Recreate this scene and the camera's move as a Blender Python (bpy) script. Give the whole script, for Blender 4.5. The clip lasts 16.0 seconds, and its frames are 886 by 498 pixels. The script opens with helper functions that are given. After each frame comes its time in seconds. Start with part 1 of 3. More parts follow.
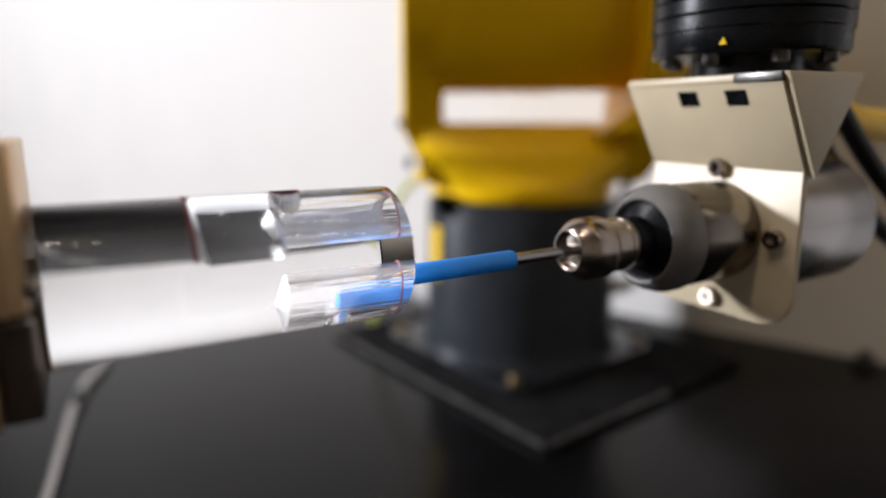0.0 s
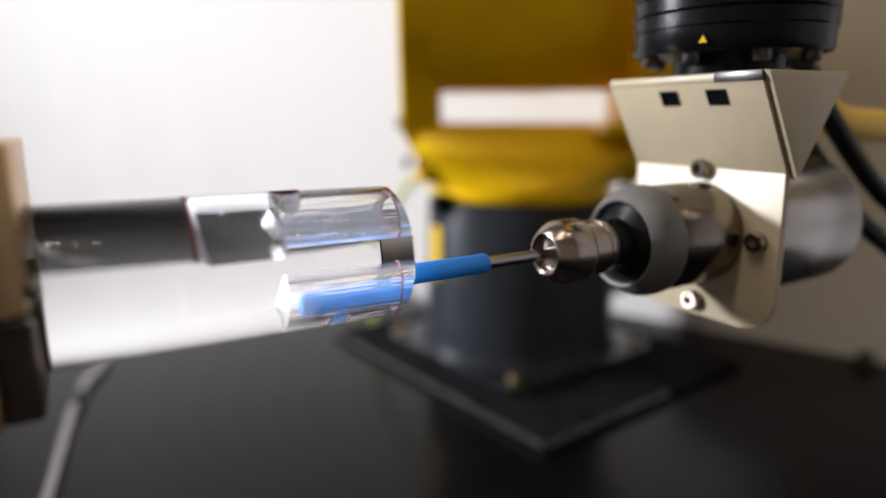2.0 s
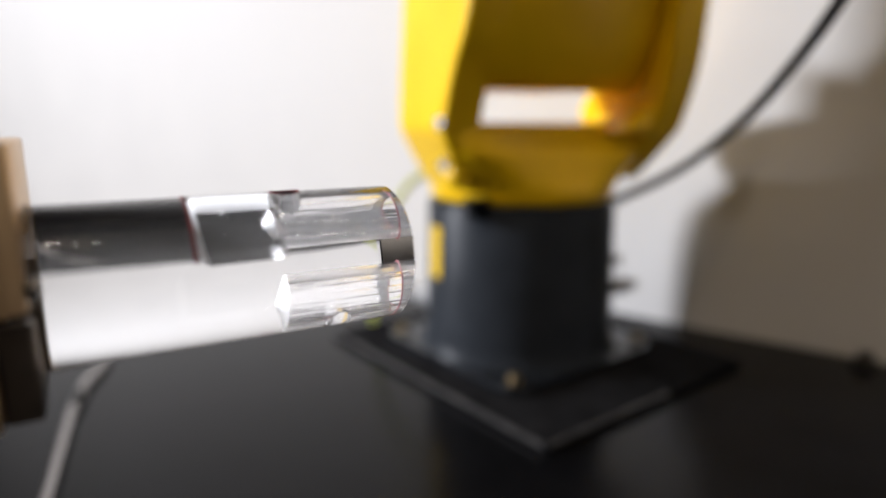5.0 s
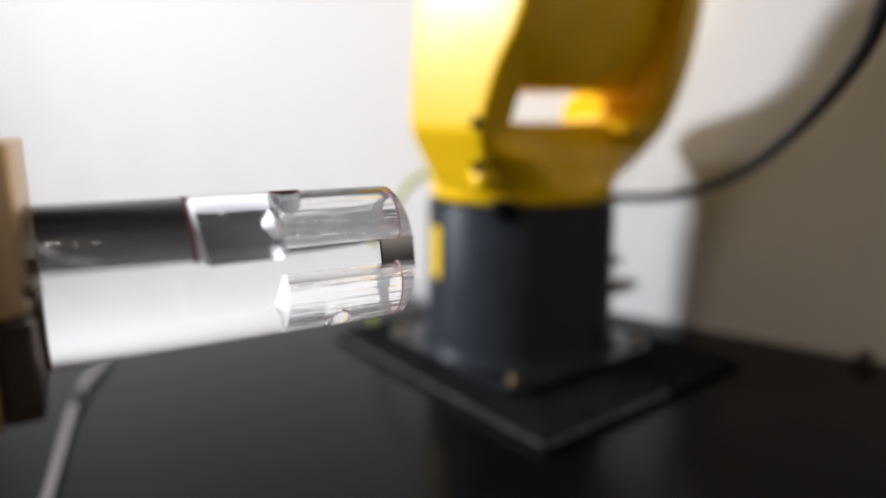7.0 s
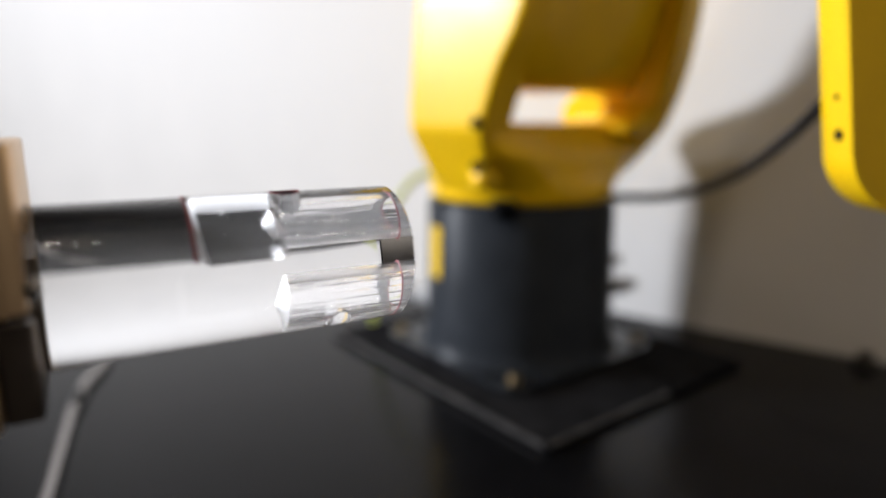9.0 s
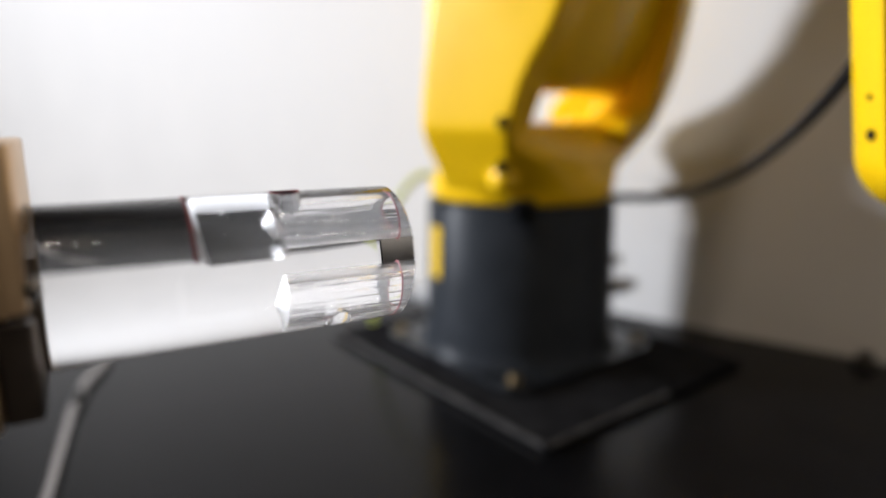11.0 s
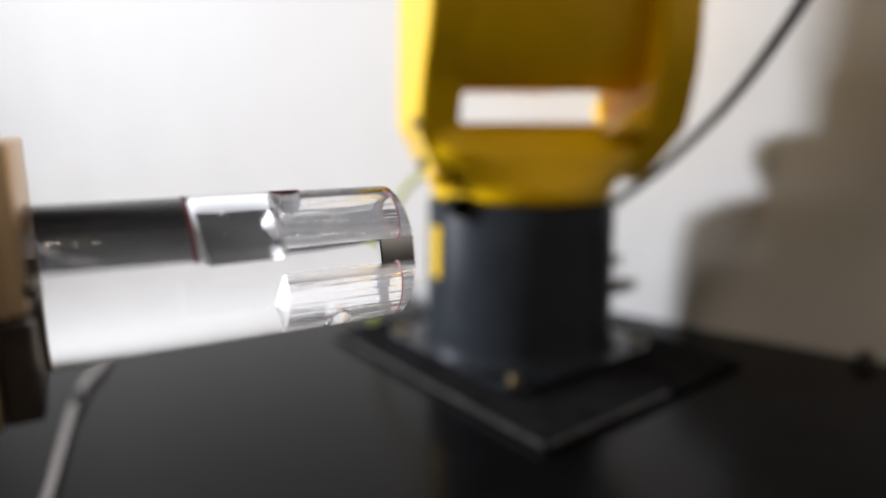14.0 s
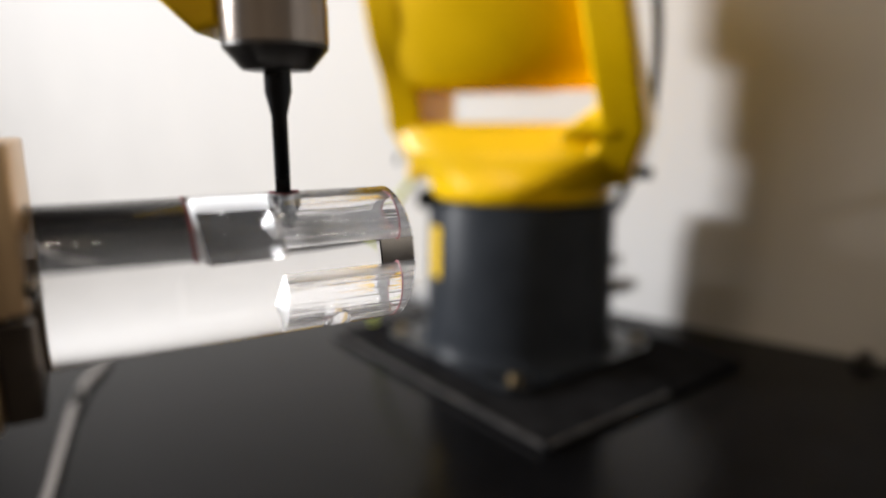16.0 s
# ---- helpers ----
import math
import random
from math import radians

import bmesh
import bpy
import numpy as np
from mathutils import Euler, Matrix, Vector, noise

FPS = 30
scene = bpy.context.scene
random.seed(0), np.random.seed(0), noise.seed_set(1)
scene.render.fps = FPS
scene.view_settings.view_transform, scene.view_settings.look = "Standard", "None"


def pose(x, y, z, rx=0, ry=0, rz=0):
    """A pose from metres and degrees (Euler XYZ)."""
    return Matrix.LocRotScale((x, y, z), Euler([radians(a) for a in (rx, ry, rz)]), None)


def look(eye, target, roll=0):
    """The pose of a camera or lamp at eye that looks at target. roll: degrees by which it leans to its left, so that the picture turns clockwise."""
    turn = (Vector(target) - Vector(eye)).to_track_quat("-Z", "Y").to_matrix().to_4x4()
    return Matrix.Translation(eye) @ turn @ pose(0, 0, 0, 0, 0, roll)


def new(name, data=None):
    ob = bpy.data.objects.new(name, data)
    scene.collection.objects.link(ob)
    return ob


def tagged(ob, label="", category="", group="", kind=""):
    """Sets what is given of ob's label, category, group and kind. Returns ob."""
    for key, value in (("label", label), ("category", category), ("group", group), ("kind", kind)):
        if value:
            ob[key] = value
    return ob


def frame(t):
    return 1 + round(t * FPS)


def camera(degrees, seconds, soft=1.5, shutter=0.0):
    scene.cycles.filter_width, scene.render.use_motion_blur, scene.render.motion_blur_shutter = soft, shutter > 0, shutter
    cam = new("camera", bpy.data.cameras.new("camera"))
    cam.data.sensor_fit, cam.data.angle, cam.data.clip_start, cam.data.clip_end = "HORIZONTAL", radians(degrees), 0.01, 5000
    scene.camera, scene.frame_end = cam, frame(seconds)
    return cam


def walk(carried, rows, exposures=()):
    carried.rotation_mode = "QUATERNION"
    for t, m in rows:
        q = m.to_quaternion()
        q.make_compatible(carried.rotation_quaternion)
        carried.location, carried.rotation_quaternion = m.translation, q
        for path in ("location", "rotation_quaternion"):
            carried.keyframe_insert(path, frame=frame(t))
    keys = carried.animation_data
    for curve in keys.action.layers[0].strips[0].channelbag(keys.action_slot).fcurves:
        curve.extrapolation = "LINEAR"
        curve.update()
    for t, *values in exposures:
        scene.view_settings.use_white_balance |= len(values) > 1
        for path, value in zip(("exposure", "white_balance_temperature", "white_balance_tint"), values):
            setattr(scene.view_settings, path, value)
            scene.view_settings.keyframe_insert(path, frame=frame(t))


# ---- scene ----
cam = camera(70.0, 16.0, soft=1.5, shutter=0.5)
cam.data.dof.use_dof = True
cam.data.dof.focus_distance = 0.150
cam.data.dof.aperture_fstop = 4.8
EYE = pose(0, 0, 0.22, 78.4, 0, 0)
walk(cam, [(0.0, EYE), (16.0, EYE)], exposures=[(0.0, 0.0, 6650, 13), (4.2, 0.0, 6650, 13), (6.3, -0.06, 6550, 11), (14.3, -0.06, 6550, 11), (15.2, -0.06, 6950, 11), (16.0, -0.06, 6950, 11)])

# ---- light: one bright work lamp to the side, ceiling tubes and an added fill above ----
world = bpy.data.worlds.new("world")
scene.world = world
world.use_nodes = True
world.node_tree.nodes["Background"].inputs[0].default_value = (1.0, 0.93, 0.84, 1)
world.node_tree.nodes["Background"].inputs[1].default_value = 0.12


def area(name, eye, target, sx, sy, watts, color):
    data = bpy.data.lights.new(name, "AREA")
    data.shape, data.size, data.size_y, data.energy, data.color = "RECTANGLE", sx, sy, watts, color
    ob = new(name, data)
    ob.matrix_basis = look(eye, target)
    return ob


area("work_lamp", (-7.25, 0.99, 2.10), (0.3, 0.50, 0.25), 0.63, 0.63, 40.0, (0.875, 0.918, 1.0)).data.spread = radians(40)


def tube_or_fill(x, y, length, turn, watts, color=(1.0, 0.86, 0.70)):
    """A ceiling tube or an added fill strip, shining down."""
    data = bpy.data.lights.new("tube_or_fill", "AREA")
    data.shape, data.size, data.size_y, data.energy, data.color = "RECTANGLE", length, 0.014, watts, color
    new("tube_or_fill", data).matrix_basis = pose(x, y, 1.84, 0, 0, turn)


tube_or_fill(0.21, -0.45, 0.15, 9, 0.9)
tube_or_fill(0.59, -0.01, 0.50, -5, 0.6)
tube_or_fill(1.31, -0.70, 1.30, -20, 1.4)
# added fill, no known tube here: lifts the shaded wall and front faces
tube_or_fill(-0.90, -0.50, 1.20, 29, 10.0)
tube_or_fill(-2.20, 0.70, 1.20, -38, 34.0, (0.97, 0.98, 1.0))


# ---- materials ----
def material(name, color, rough=0.5, metal=0.0, vary=0.12, scale=60.0, bump=0.08, bump_scale=400.0, rough_vary=0.1, coat=0.0,
             stretch=(1, 1, 1), spec=0.5):
    m = bpy.data.materials.new(name)
    m.use_nodes = True
    nt = m.node_tree
    b = nt.nodes["Principled BSDF"]
    b.inputs["Metallic"].default_value = metal
    b.inputs["Coat Weight"].default_value = coat
    b.inputs["Specular IOR Level"].default_value = spec
    tc = nt.nodes.new("ShaderNodeTexCoord")
    mp = nt.nodes.new("ShaderNodeMapping")
    mp.inputs["Scale"].default_value = stretch
    nt.links.new(tc.outputs["Object"], mp.inputs["Vector"])
    n1 = nt.nodes.new("ShaderNodeTexNoise")
    n1.inputs["Scale"].default_value, n1.inputs["Detail"].default_value = scale, 5
    n2 = nt.nodes.new("ShaderNodeTexNoise")
    n2.inputs["Scale"].default_value, n2.inputs["Detail"].default_value = bump_scale, 3
    nt.links.new(mp.outputs["Vector"], n1.inputs["Vector"])
    nt.links.new(mp.outputs["Vector"], n2.inputs["Vector"])
    ramp = nt.nodes.new("ShaderNodeValToRGB")
    lo = [max(0, c * (1 - vary)) for c in color]
    hi = [min(1, c * (1 + vary)) for c in color]
    ramp.color_ramp.elements[0].position, ramp.color_ramp.elements[1].position = 0.3, 0.7
    ramp.color_ramp.elements[0].color = (*lo, 1)
    ramp.color_ramp.elements[1].color = (*hi, 1)
    nt.links.new(n1.outputs["Fac"], ramp.inputs["Fac"])
    nt.links.new(ramp.outputs["Color"], b.inputs["Base Color"])
    mr = nt.nodes.new("ShaderNodeMapRange")
    mr.inputs["To Min"].default_value = max(0.02, rough - rough_vary)
    mr.inputs["To Max"].default_value = min(1.0, rough + rough_vary)
    nt.links.new(n1.outputs["Fac"], mr.inputs["Value"])
    nt.links.new(mr.outputs["Result"], b.inputs["Roughness"])
    bp = nt.nodes.new("ShaderNodeBump")
    bp.inputs["Strength"].default_value, bp.inputs["Distance"].default_value = bump, 0.001
    nt.links.new(n2.outputs["Fac"], bp.inputs["Height"])
    nt.links.new(bp.outputs["Normal"], b.inputs["Normal"])
    return m


def acrylic_material(name, rough=0.0, streak=0.0, milky=0.0):
    m = bpy.data.materials.new(name)
    m.use_nodes = True
    b = m.node_tree.nodes["Principled BSDF"]
    b.inputs["Base Color"].default_value = (0.985, 0.985, 0.99, 1)
    b.inputs["Roughness"].default_value = rough
    if streak:
        nt = m.node_tree
        tc, mp = nt.nodes.new("ShaderNodeTexCoord"), nt.nodes.new("ShaderNodeMapping")
        mp.inputs["Scale"].default_value = (0.03, 1, 1)
        n = nt.nodes.new("ShaderNodeTexNoise")
        n.inputs["Scale"].default_value, n.inputs["Detail"].default_value = 900, 3
        bp = nt.nodes.new("ShaderNodeBump")
        bp.inputs["Strength"].default_value, bp.inputs["Distance"].default_value = streak, 0.0004
        nt.links.new(tc.outputs["Object"], mp.inputs["Vector"])
        nt.links.new(mp.outputs["Vector"], n.inputs["Vector"])
        ridge = nt.nodes.new("ShaderNodeMapRange")
        ridge.inputs["From Min"].default_value, ridge.inputs["From Max"].default_value = 0.50, 0.66
        nt.links.new(n.outputs["Fac"], ridge.inputs["Value"])
        nt.links.new(ridge.outputs["Result"], bp.inputs["Height"])
        nt.links.new(bp.outputs["Normal"], b.inputs["Normal"])
    b.inputs["IOR"].default_value = 1.49
    b.inputs["Transmission Weight"].default_value = 1.0
    if milky:
        # tool marks scatter part of the light
        nt = m.node_tree
        mix, white = nt.nodes.new("ShaderNodeMixShader"), nt.nodes.new("ShaderNodeBsdfTranslucent")
        white.inputs["Color"].default_value = (0.95, 0.95, 0.95, 1)
        mix.inputs["Fac"].default_value = milky
        nt.links.new(b.outputs[0], mix.inputs[1])
        nt.links.new(white.outputs[0], mix.inputs[2])
        nt.links.new(mix.outputs[0], nt.nodes["Material Output"].inputs["Surface"])
    return m


ACRYLIC = acrylic_material("clear_acrylic")
FROST = acrylic_material("frosted_drilled_acrylic", 0.42, 0, 0.05)
MILLED = acrylic_material("milled_acrylic", 0.40, 0, 0.95)
BORED = acrylic_material("drilled_acrylic", 0.07, 0.45, 0.09)
WALL = material("white_wall_paint", (0.67, 0.66, 0.645), 0.65, vary=0.03, scale=6, bump=0.05, bump_scale=200)
ROOM = material("beige_wall_paint", (0.40, 0.36, 0.315), 0.8, vary=0.05, scale=3, bump=0.05, bump_scale=120)
TABLE = material("black_table_top", (0.0042, 0.0042, 0.0048), 0.20, vary=0.3, scale=25, bump=0.05, bump_scale=300, rough_vary=0.06, spec=0.09)
PLATE = material("black_oxide_steel", (0.013, 0.013, 0.014), 0.55, metal=0.0, vary=0.35, scale=40, bump=0.10, spec=0.0)
WORN = material("worn_black_edge", (0.045, 0.043, 0.042), 0.5, metal=0.3, vary=0.5, scale=70, bump=0.15, bump_scale=300)
GREY = material("dark_grey_paint", (0.025, 0.029, 0.035), 0.36, vary=0.15, scale=30, bump=0.12, bump_scale=900, spec=0.06)
FOOT = material("glossy_dark_grey_casting", (0.010, 0.0117, 0.0142), 0.22, vary=0.2, scale=40, bump=0.12, bump_scale=700, spec=0.5)
YELLOW = material("robot_yellow_paint", (0.95, 0.58, 0.004), 0.36, vary=0.06, scale=22, bump=0.12, bump_scale=700, coat=0.12, spec=0.28)
YELLOW.node_tree.nodes["Principled BSDF"].inputs["Coat Roughness"].default_value = 0.20
BLACK = material("black_anodised_metal", (0.0035, 0.004, 0.005), 0.28, vary=0.25, scale=120, bump=0.05, spec=0.2)
RUBBER = material("black_cable_jacket", (0.013, 0.012, 0.0115), 0.5, vary=0.2, scale=80, bump=0.1)
CREAM = material("cream_powder_coat", (0.50, 0.42, 0.285), 0.40, vary=0.05, scale=70, bump=0.05, bump_scale=1600)
STEEL = material("polished_steel", (0.20, 0.175, 0.148), 0.18, metal=1.0, vary=0.08, scale=300, bump=0.03, bump_scale=2500, stretch=(0.08, 1, 1), rough_vary=0.05)
TURNED = material("turned_steel", (0.35, 0.30, 0.26), 0.22, metal=1.0, vary=0.12, scale=500, bump=0.06, bump_scale=3000, stretch=(1, 0.05, 0.05), rough_vary=0.08)
SATIN = material("satin_aluminium", (0.34, 0.32, 0.31), 0.22, metal=1.0, vary=0.03, scale=60, bump=0.03, bump_scale=2500, rough_vary=0.03)
GREYCAP = material("grey_anodised_cap", (0.15, 0.145, 0.14), 0.5, metal=0.2, vary=0.1, scale=150, bump=0.08, bump_scale=2000)
DARKSTEEL = material("dark_steel", (0.10, 0.095, 0.09), 0.35, metal=0.9, vary=0.2, scale=200, bump=0.05)
BRONZE = material("brushed_warm_steel", (0.62, 0.42, 0.23), 0.34, metal=0.85, vary=0.22, scale=160, bump=0.08, bump_scale=1500, stretch=(1, 1, 0.1))
JAW = material("dark_brown_steel", (0.085, 0.068, 0.055), 0.45, metal=0.9, vary=0.25, scale=140, bump=0.08, bump_scale=1200)
BLUE = material("blue_brush_sleeve", (0.008, 0.28, 1.0), 0.5, vary=0.06, scale=300, bump=0.06, bump_scale=3000, stretch=(0.1, 1, 1))
FIBRE = material("blue_fibre_tip", (0.012, 0.25, 0.95), 0.6, vary=0.15, scale=900, bump=0.3, bump_scale=4000, stretch=(0.05, 1, 1))
RED = material("red_marker_ink", (0.13, 0.004, 0.012), 0.5, vary=0.3, scale=500)
LABELY = material("yellow_label", (0.85, 0.55, 0.02), 0.4, vary=0.05)
GREEN = material("green_wire", (0.05, 0.32, 0.10), 0.45, vary=0.1)
LIME = material("yellow_green_wire", (0.50, 0.58, 0.06), 0.45, vary=0.1)
BRASS = material("brass_bolt", (0.22, 0.165, 0.09), 0.4, metal=1.0, vary=0.15, scale=200)
PVC = material("white_plastic", (0.55, 0.56, 0.58), 0.4, vary=0.04)


# ---- mesh helpers ----
def mesh_of(name, bm, mat, smooth=40):
    me = bpy.data.meshes.new(name)
    bmesh.ops.recalc_face_normals(bm, faces=bm.faces)
    lim = radians(smooth)
    for e in bm.edges:
        e.smooth = len(e.link_faces) == 2 and e.calc_face_angle(0) < lim
    for f in bm.faces:
        f.smooth = True
    bm.to_mesh(me)
    bm.free()
    me.materials.append(mat)
    return me


def part(name, bm, mat, parent, label=""):
    ob = new(name, mesh_of(name, bm, mat))
    ob.parent = parent
    if label:
        ob["label"] = label
    return ob


def thing(name, m, label, category, group="", kind=""):
    ob = new(name)
    ob.matrix_basis = m
    return tagged(ob, label, category, group, kind)


def solid(name, bm, mat, m, label, category="", kind="", group=""):
    ob = new(name, mesh_of(name, bm, mat))
    ob.matrix_basis = m
    return tagged(ob, label, category, group, kind)


def box(x0, x1, y0, y1, z0, z1, bevel=0.0, seg=2, bm=None):
    bm = bm or bmesh.new()
    r = bmesh.ops.create_cube(bm, size=1, matrix=Matrix.Translation(((x0 + x1) / 2, (y0 + y1) / 2, (z0 + z1) / 2))
                              @ Matrix.Diagonal((x1 - x0, y1 - y0, z1 - z0, 1)))
    if bevel:
        edges = list({e for v in r["verts"] for e in v.link_edges})
        bmesh.ops.bevel(bm, geom=edges, offset=bevel, segments=seg, profile=0.5, affect="EDGES")
    return bm


def lathe(profile, m=None, n=64, bm=None):
    """Turn (radius, height) rows about z, then place by m."""
    bm = bm or bmesh.new()
    m = m or Matrix.Identity(4)
    rings = []
    for r, z in profile:
        if r < 1e-7:
            rings.append([bm.verts.new(m @ Vector((0, 0, z)))])
        else:
            rings.append([bm.verts.new(m @ Vector((r * math.cos(2 * math.pi * k / n), r * math.sin(2 * math.pi * k / n), z))) for k in range(n)])
    for a, b in zip(rings, rings[1:]):
        for k in range(n):
            j = (k + 1) % n
            if len(a) == 1 and len(b) == 1:
                continue
            if len(a) == 1:
                bm.faces.new((a[0], b[k], b[j]))
            elif len(b) == 1:
                bm.faces.new((a[k], a[j], b[0]))
            else:
                bm.faces.new((a[k], a[j], b[j], b[k]))
    return bm


ALONG_X = pose(0, 0, 0, 0, 90, 0)


def prism(points, z0, z1, m=None, bevel=0.0, seg=2):
    """Extrude an outline in xy from z0 to z1."""
    bm = bmesh.new()
    lo = [bm.verts.new((x, y, z0)) for x, y in points]
    hi = [bm.verts.new((x, y, z1)) for x, y in points]
    n = len(points)
    bm.faces.new(lo[::-1])
    bm.faces.new(hi)
    for k in range(n):
        bm.faces.new((lo[k], lo[(k + 1) % n], hi[(k + 1) % n], hi[k]))
    if bevel:
        ed = [e for e in bm.edges if any(len(f.verts) == n for f in e.link_faces)] if n != 4 else list(bm.edges)
        bmesh.ops.bevel(bm, geom=ed, offset=bevel, segments=seg, profile=0.5, affect="EDGES")
    if m:
        bmesh.ops.transform(bm, matrix=m, verts=bm.verts)
    return bm


def loft(sections, closed_ends=True):
    """Skin rings of equal length."""
    bm = bmesh.new()
    rings = [[bm.verts.new(p) for p in s] for s in sections]
    n = len(rings[0])
    for a, b in zip(rings, rings[1:]):
        for k in range(n):
            bm.faces.new((a[k], a[(k + 1) % n], b[(k + 1) % n], b[k]))
    if closed_ends:
        bm.faces.new(rings[0][::-1])
        bm.faces.new(rings[-1])
    return bm


def super_ring(a, b, z, power=2.0, n=48, cx=0.0, cy=0.0):
    ring = []
    for k in range(n):
        t = 2 * math.pi * k / n
        c, s = math.cos(t), math.sin(t)
        ring.append((cx + a * math.copysign(abs(c) ** (2 / power), c), cy + b * math.copysign(abs(s) ** (2 / power), s), z))
    return ring


def smooth_path(points, steps=10):
    pts = [Vector(p) for p in points]
    pts = [2 * pts[0] - pts[1]] + pts + [2 * pts[-1] - pts[-2]]
    out = []
    for i in range(1, len(pts) - 2):
        p0, p1, p2, p3 = pts[i - 1:i + 3]
        for k in range(steps):
            t = k / steps
            out.append(0.5 * ((2 * p1) + (p2 - p0) * t + (2 * p0 - 5 * p1 + 4 * p2 - p3) * t * t + (3 * p1 - p0 - 3 * p2 + p3) * t ** 3))
    out.append(pts[-2])
    return out


def tube(points, radius, n=14, steps=10, bm=None):
    path = smooth_path(points, steps)
    bm = bm or bmesh.new()
    rings = []
    up = Vector((0.13, 0.21, 0.97))
    for i, p in enumerate(path):
        d = (path[min(i + 1, len(path) - 1)] - path[max(i - 1, 0)]).normalized()
        a = d.cross(up).normalized()
        up = a.cross(d).normalized()
        rings.append([bm.verts.new(p + radius * (math.cos(2 * math.pi * k / n) * a + math.sin(2 * math.pi * k / n) * up)) for k in range(n)])
    for a, b in zip(rings, rings[1:]):
        for k in range(n):
            bm.faces.new((a[k], a[(k + 1) % n], b[(k + 1) % n], b[k]))
    bm.faces.new(rings[0][::-1])
    bm.faces.new(rings[-1])
    return bm


def ring_bm(radius, wire, m, n=56, k=8):
    """A thin torus in its xy plane, placed by m."""
    return lathe([(radius + wire * math.cos(2 * math.pi * i / k), wire * math.sin(2 * math.pi * i / k)) for i in range(k + 1)], m, n)


def socket_screw(parent, name, m, r, h, mat, label=""):
    """A socket head cap screw, its head along +z from its seat."""
    prof = [(0, 0), (r, 0), (r, h * 0.85), (r * 0.88, h), (r * 0.52, h), (r * 0.52, h * 0.45), (0, h * 0.45)]
    return part(name, lathe(prof, m, 24), mat, parent, label)


# ---- the setting ----
TABLE_OUTLINE = [(0.95, -0.6), (0.95, 0.126), (0.15, 0.745), (-0.17, 0.81), (-0.262, 0.736), (-0.395, 0.615), (-0.95, -0.03), (-0.95, -0.6)]
solid("table_top", prism(TABLE_OUTLINE, -0.03, 0.0), TABLE, pose(0, 0, 0), "glossy black work table top", kind="structure")
solid("floor", box(-8.4, 2.2, -1.9, 8.0, -0.80, -0.75), ROOM, pose(0, 0, 0), "grey-beige workshop floor", kind="structure")
solid("ceiling", box(-8.4, 2.2, -1.9, 8.0, 3.60, 3.65), ROOM, pose(0, 0, 0), "plain beige ceiling", kind="structure")
# back wall: runs past the robot, from far to near
solid("wall_back", box(-11.0, 2.4, 0.0, 0.05, -0.75, 3.60), WALL, pose(0.206, 0.702, 0, 0, 0, -37.6), "white painted wall behind the robot table", kind="structure")
solid("wall_left", box(-8.45, -8.4, -1.9, 8.0, -0.75, 3.60), ROOM, pose(0, 0, 0), "plain side wall", kind="structure")
solid("wall_front", box(-8.4, 2.2, -1.95, -1.9, -0.75, 3.60), ROOM, pose(0, 0, 0), "plain beige wall", kind="structure")
# unseen wall, made white to brighten what the clear bar's end shows
solid("wall_right", box(2.2, 2.25, -1.9, 3.2, -0.75, 3.60), WALL, pose(0, 0, 0), "unseen white side wall that brightens the bar's end", kind="structure")

# ---- clear workpiece ----
AXIS_TURN = 29.8
ROD_END = (-0.0130, 0.1437, 0.1902)
ROD_POSE = pose(*ROD_END, 0, 0, AXIS_TURN)


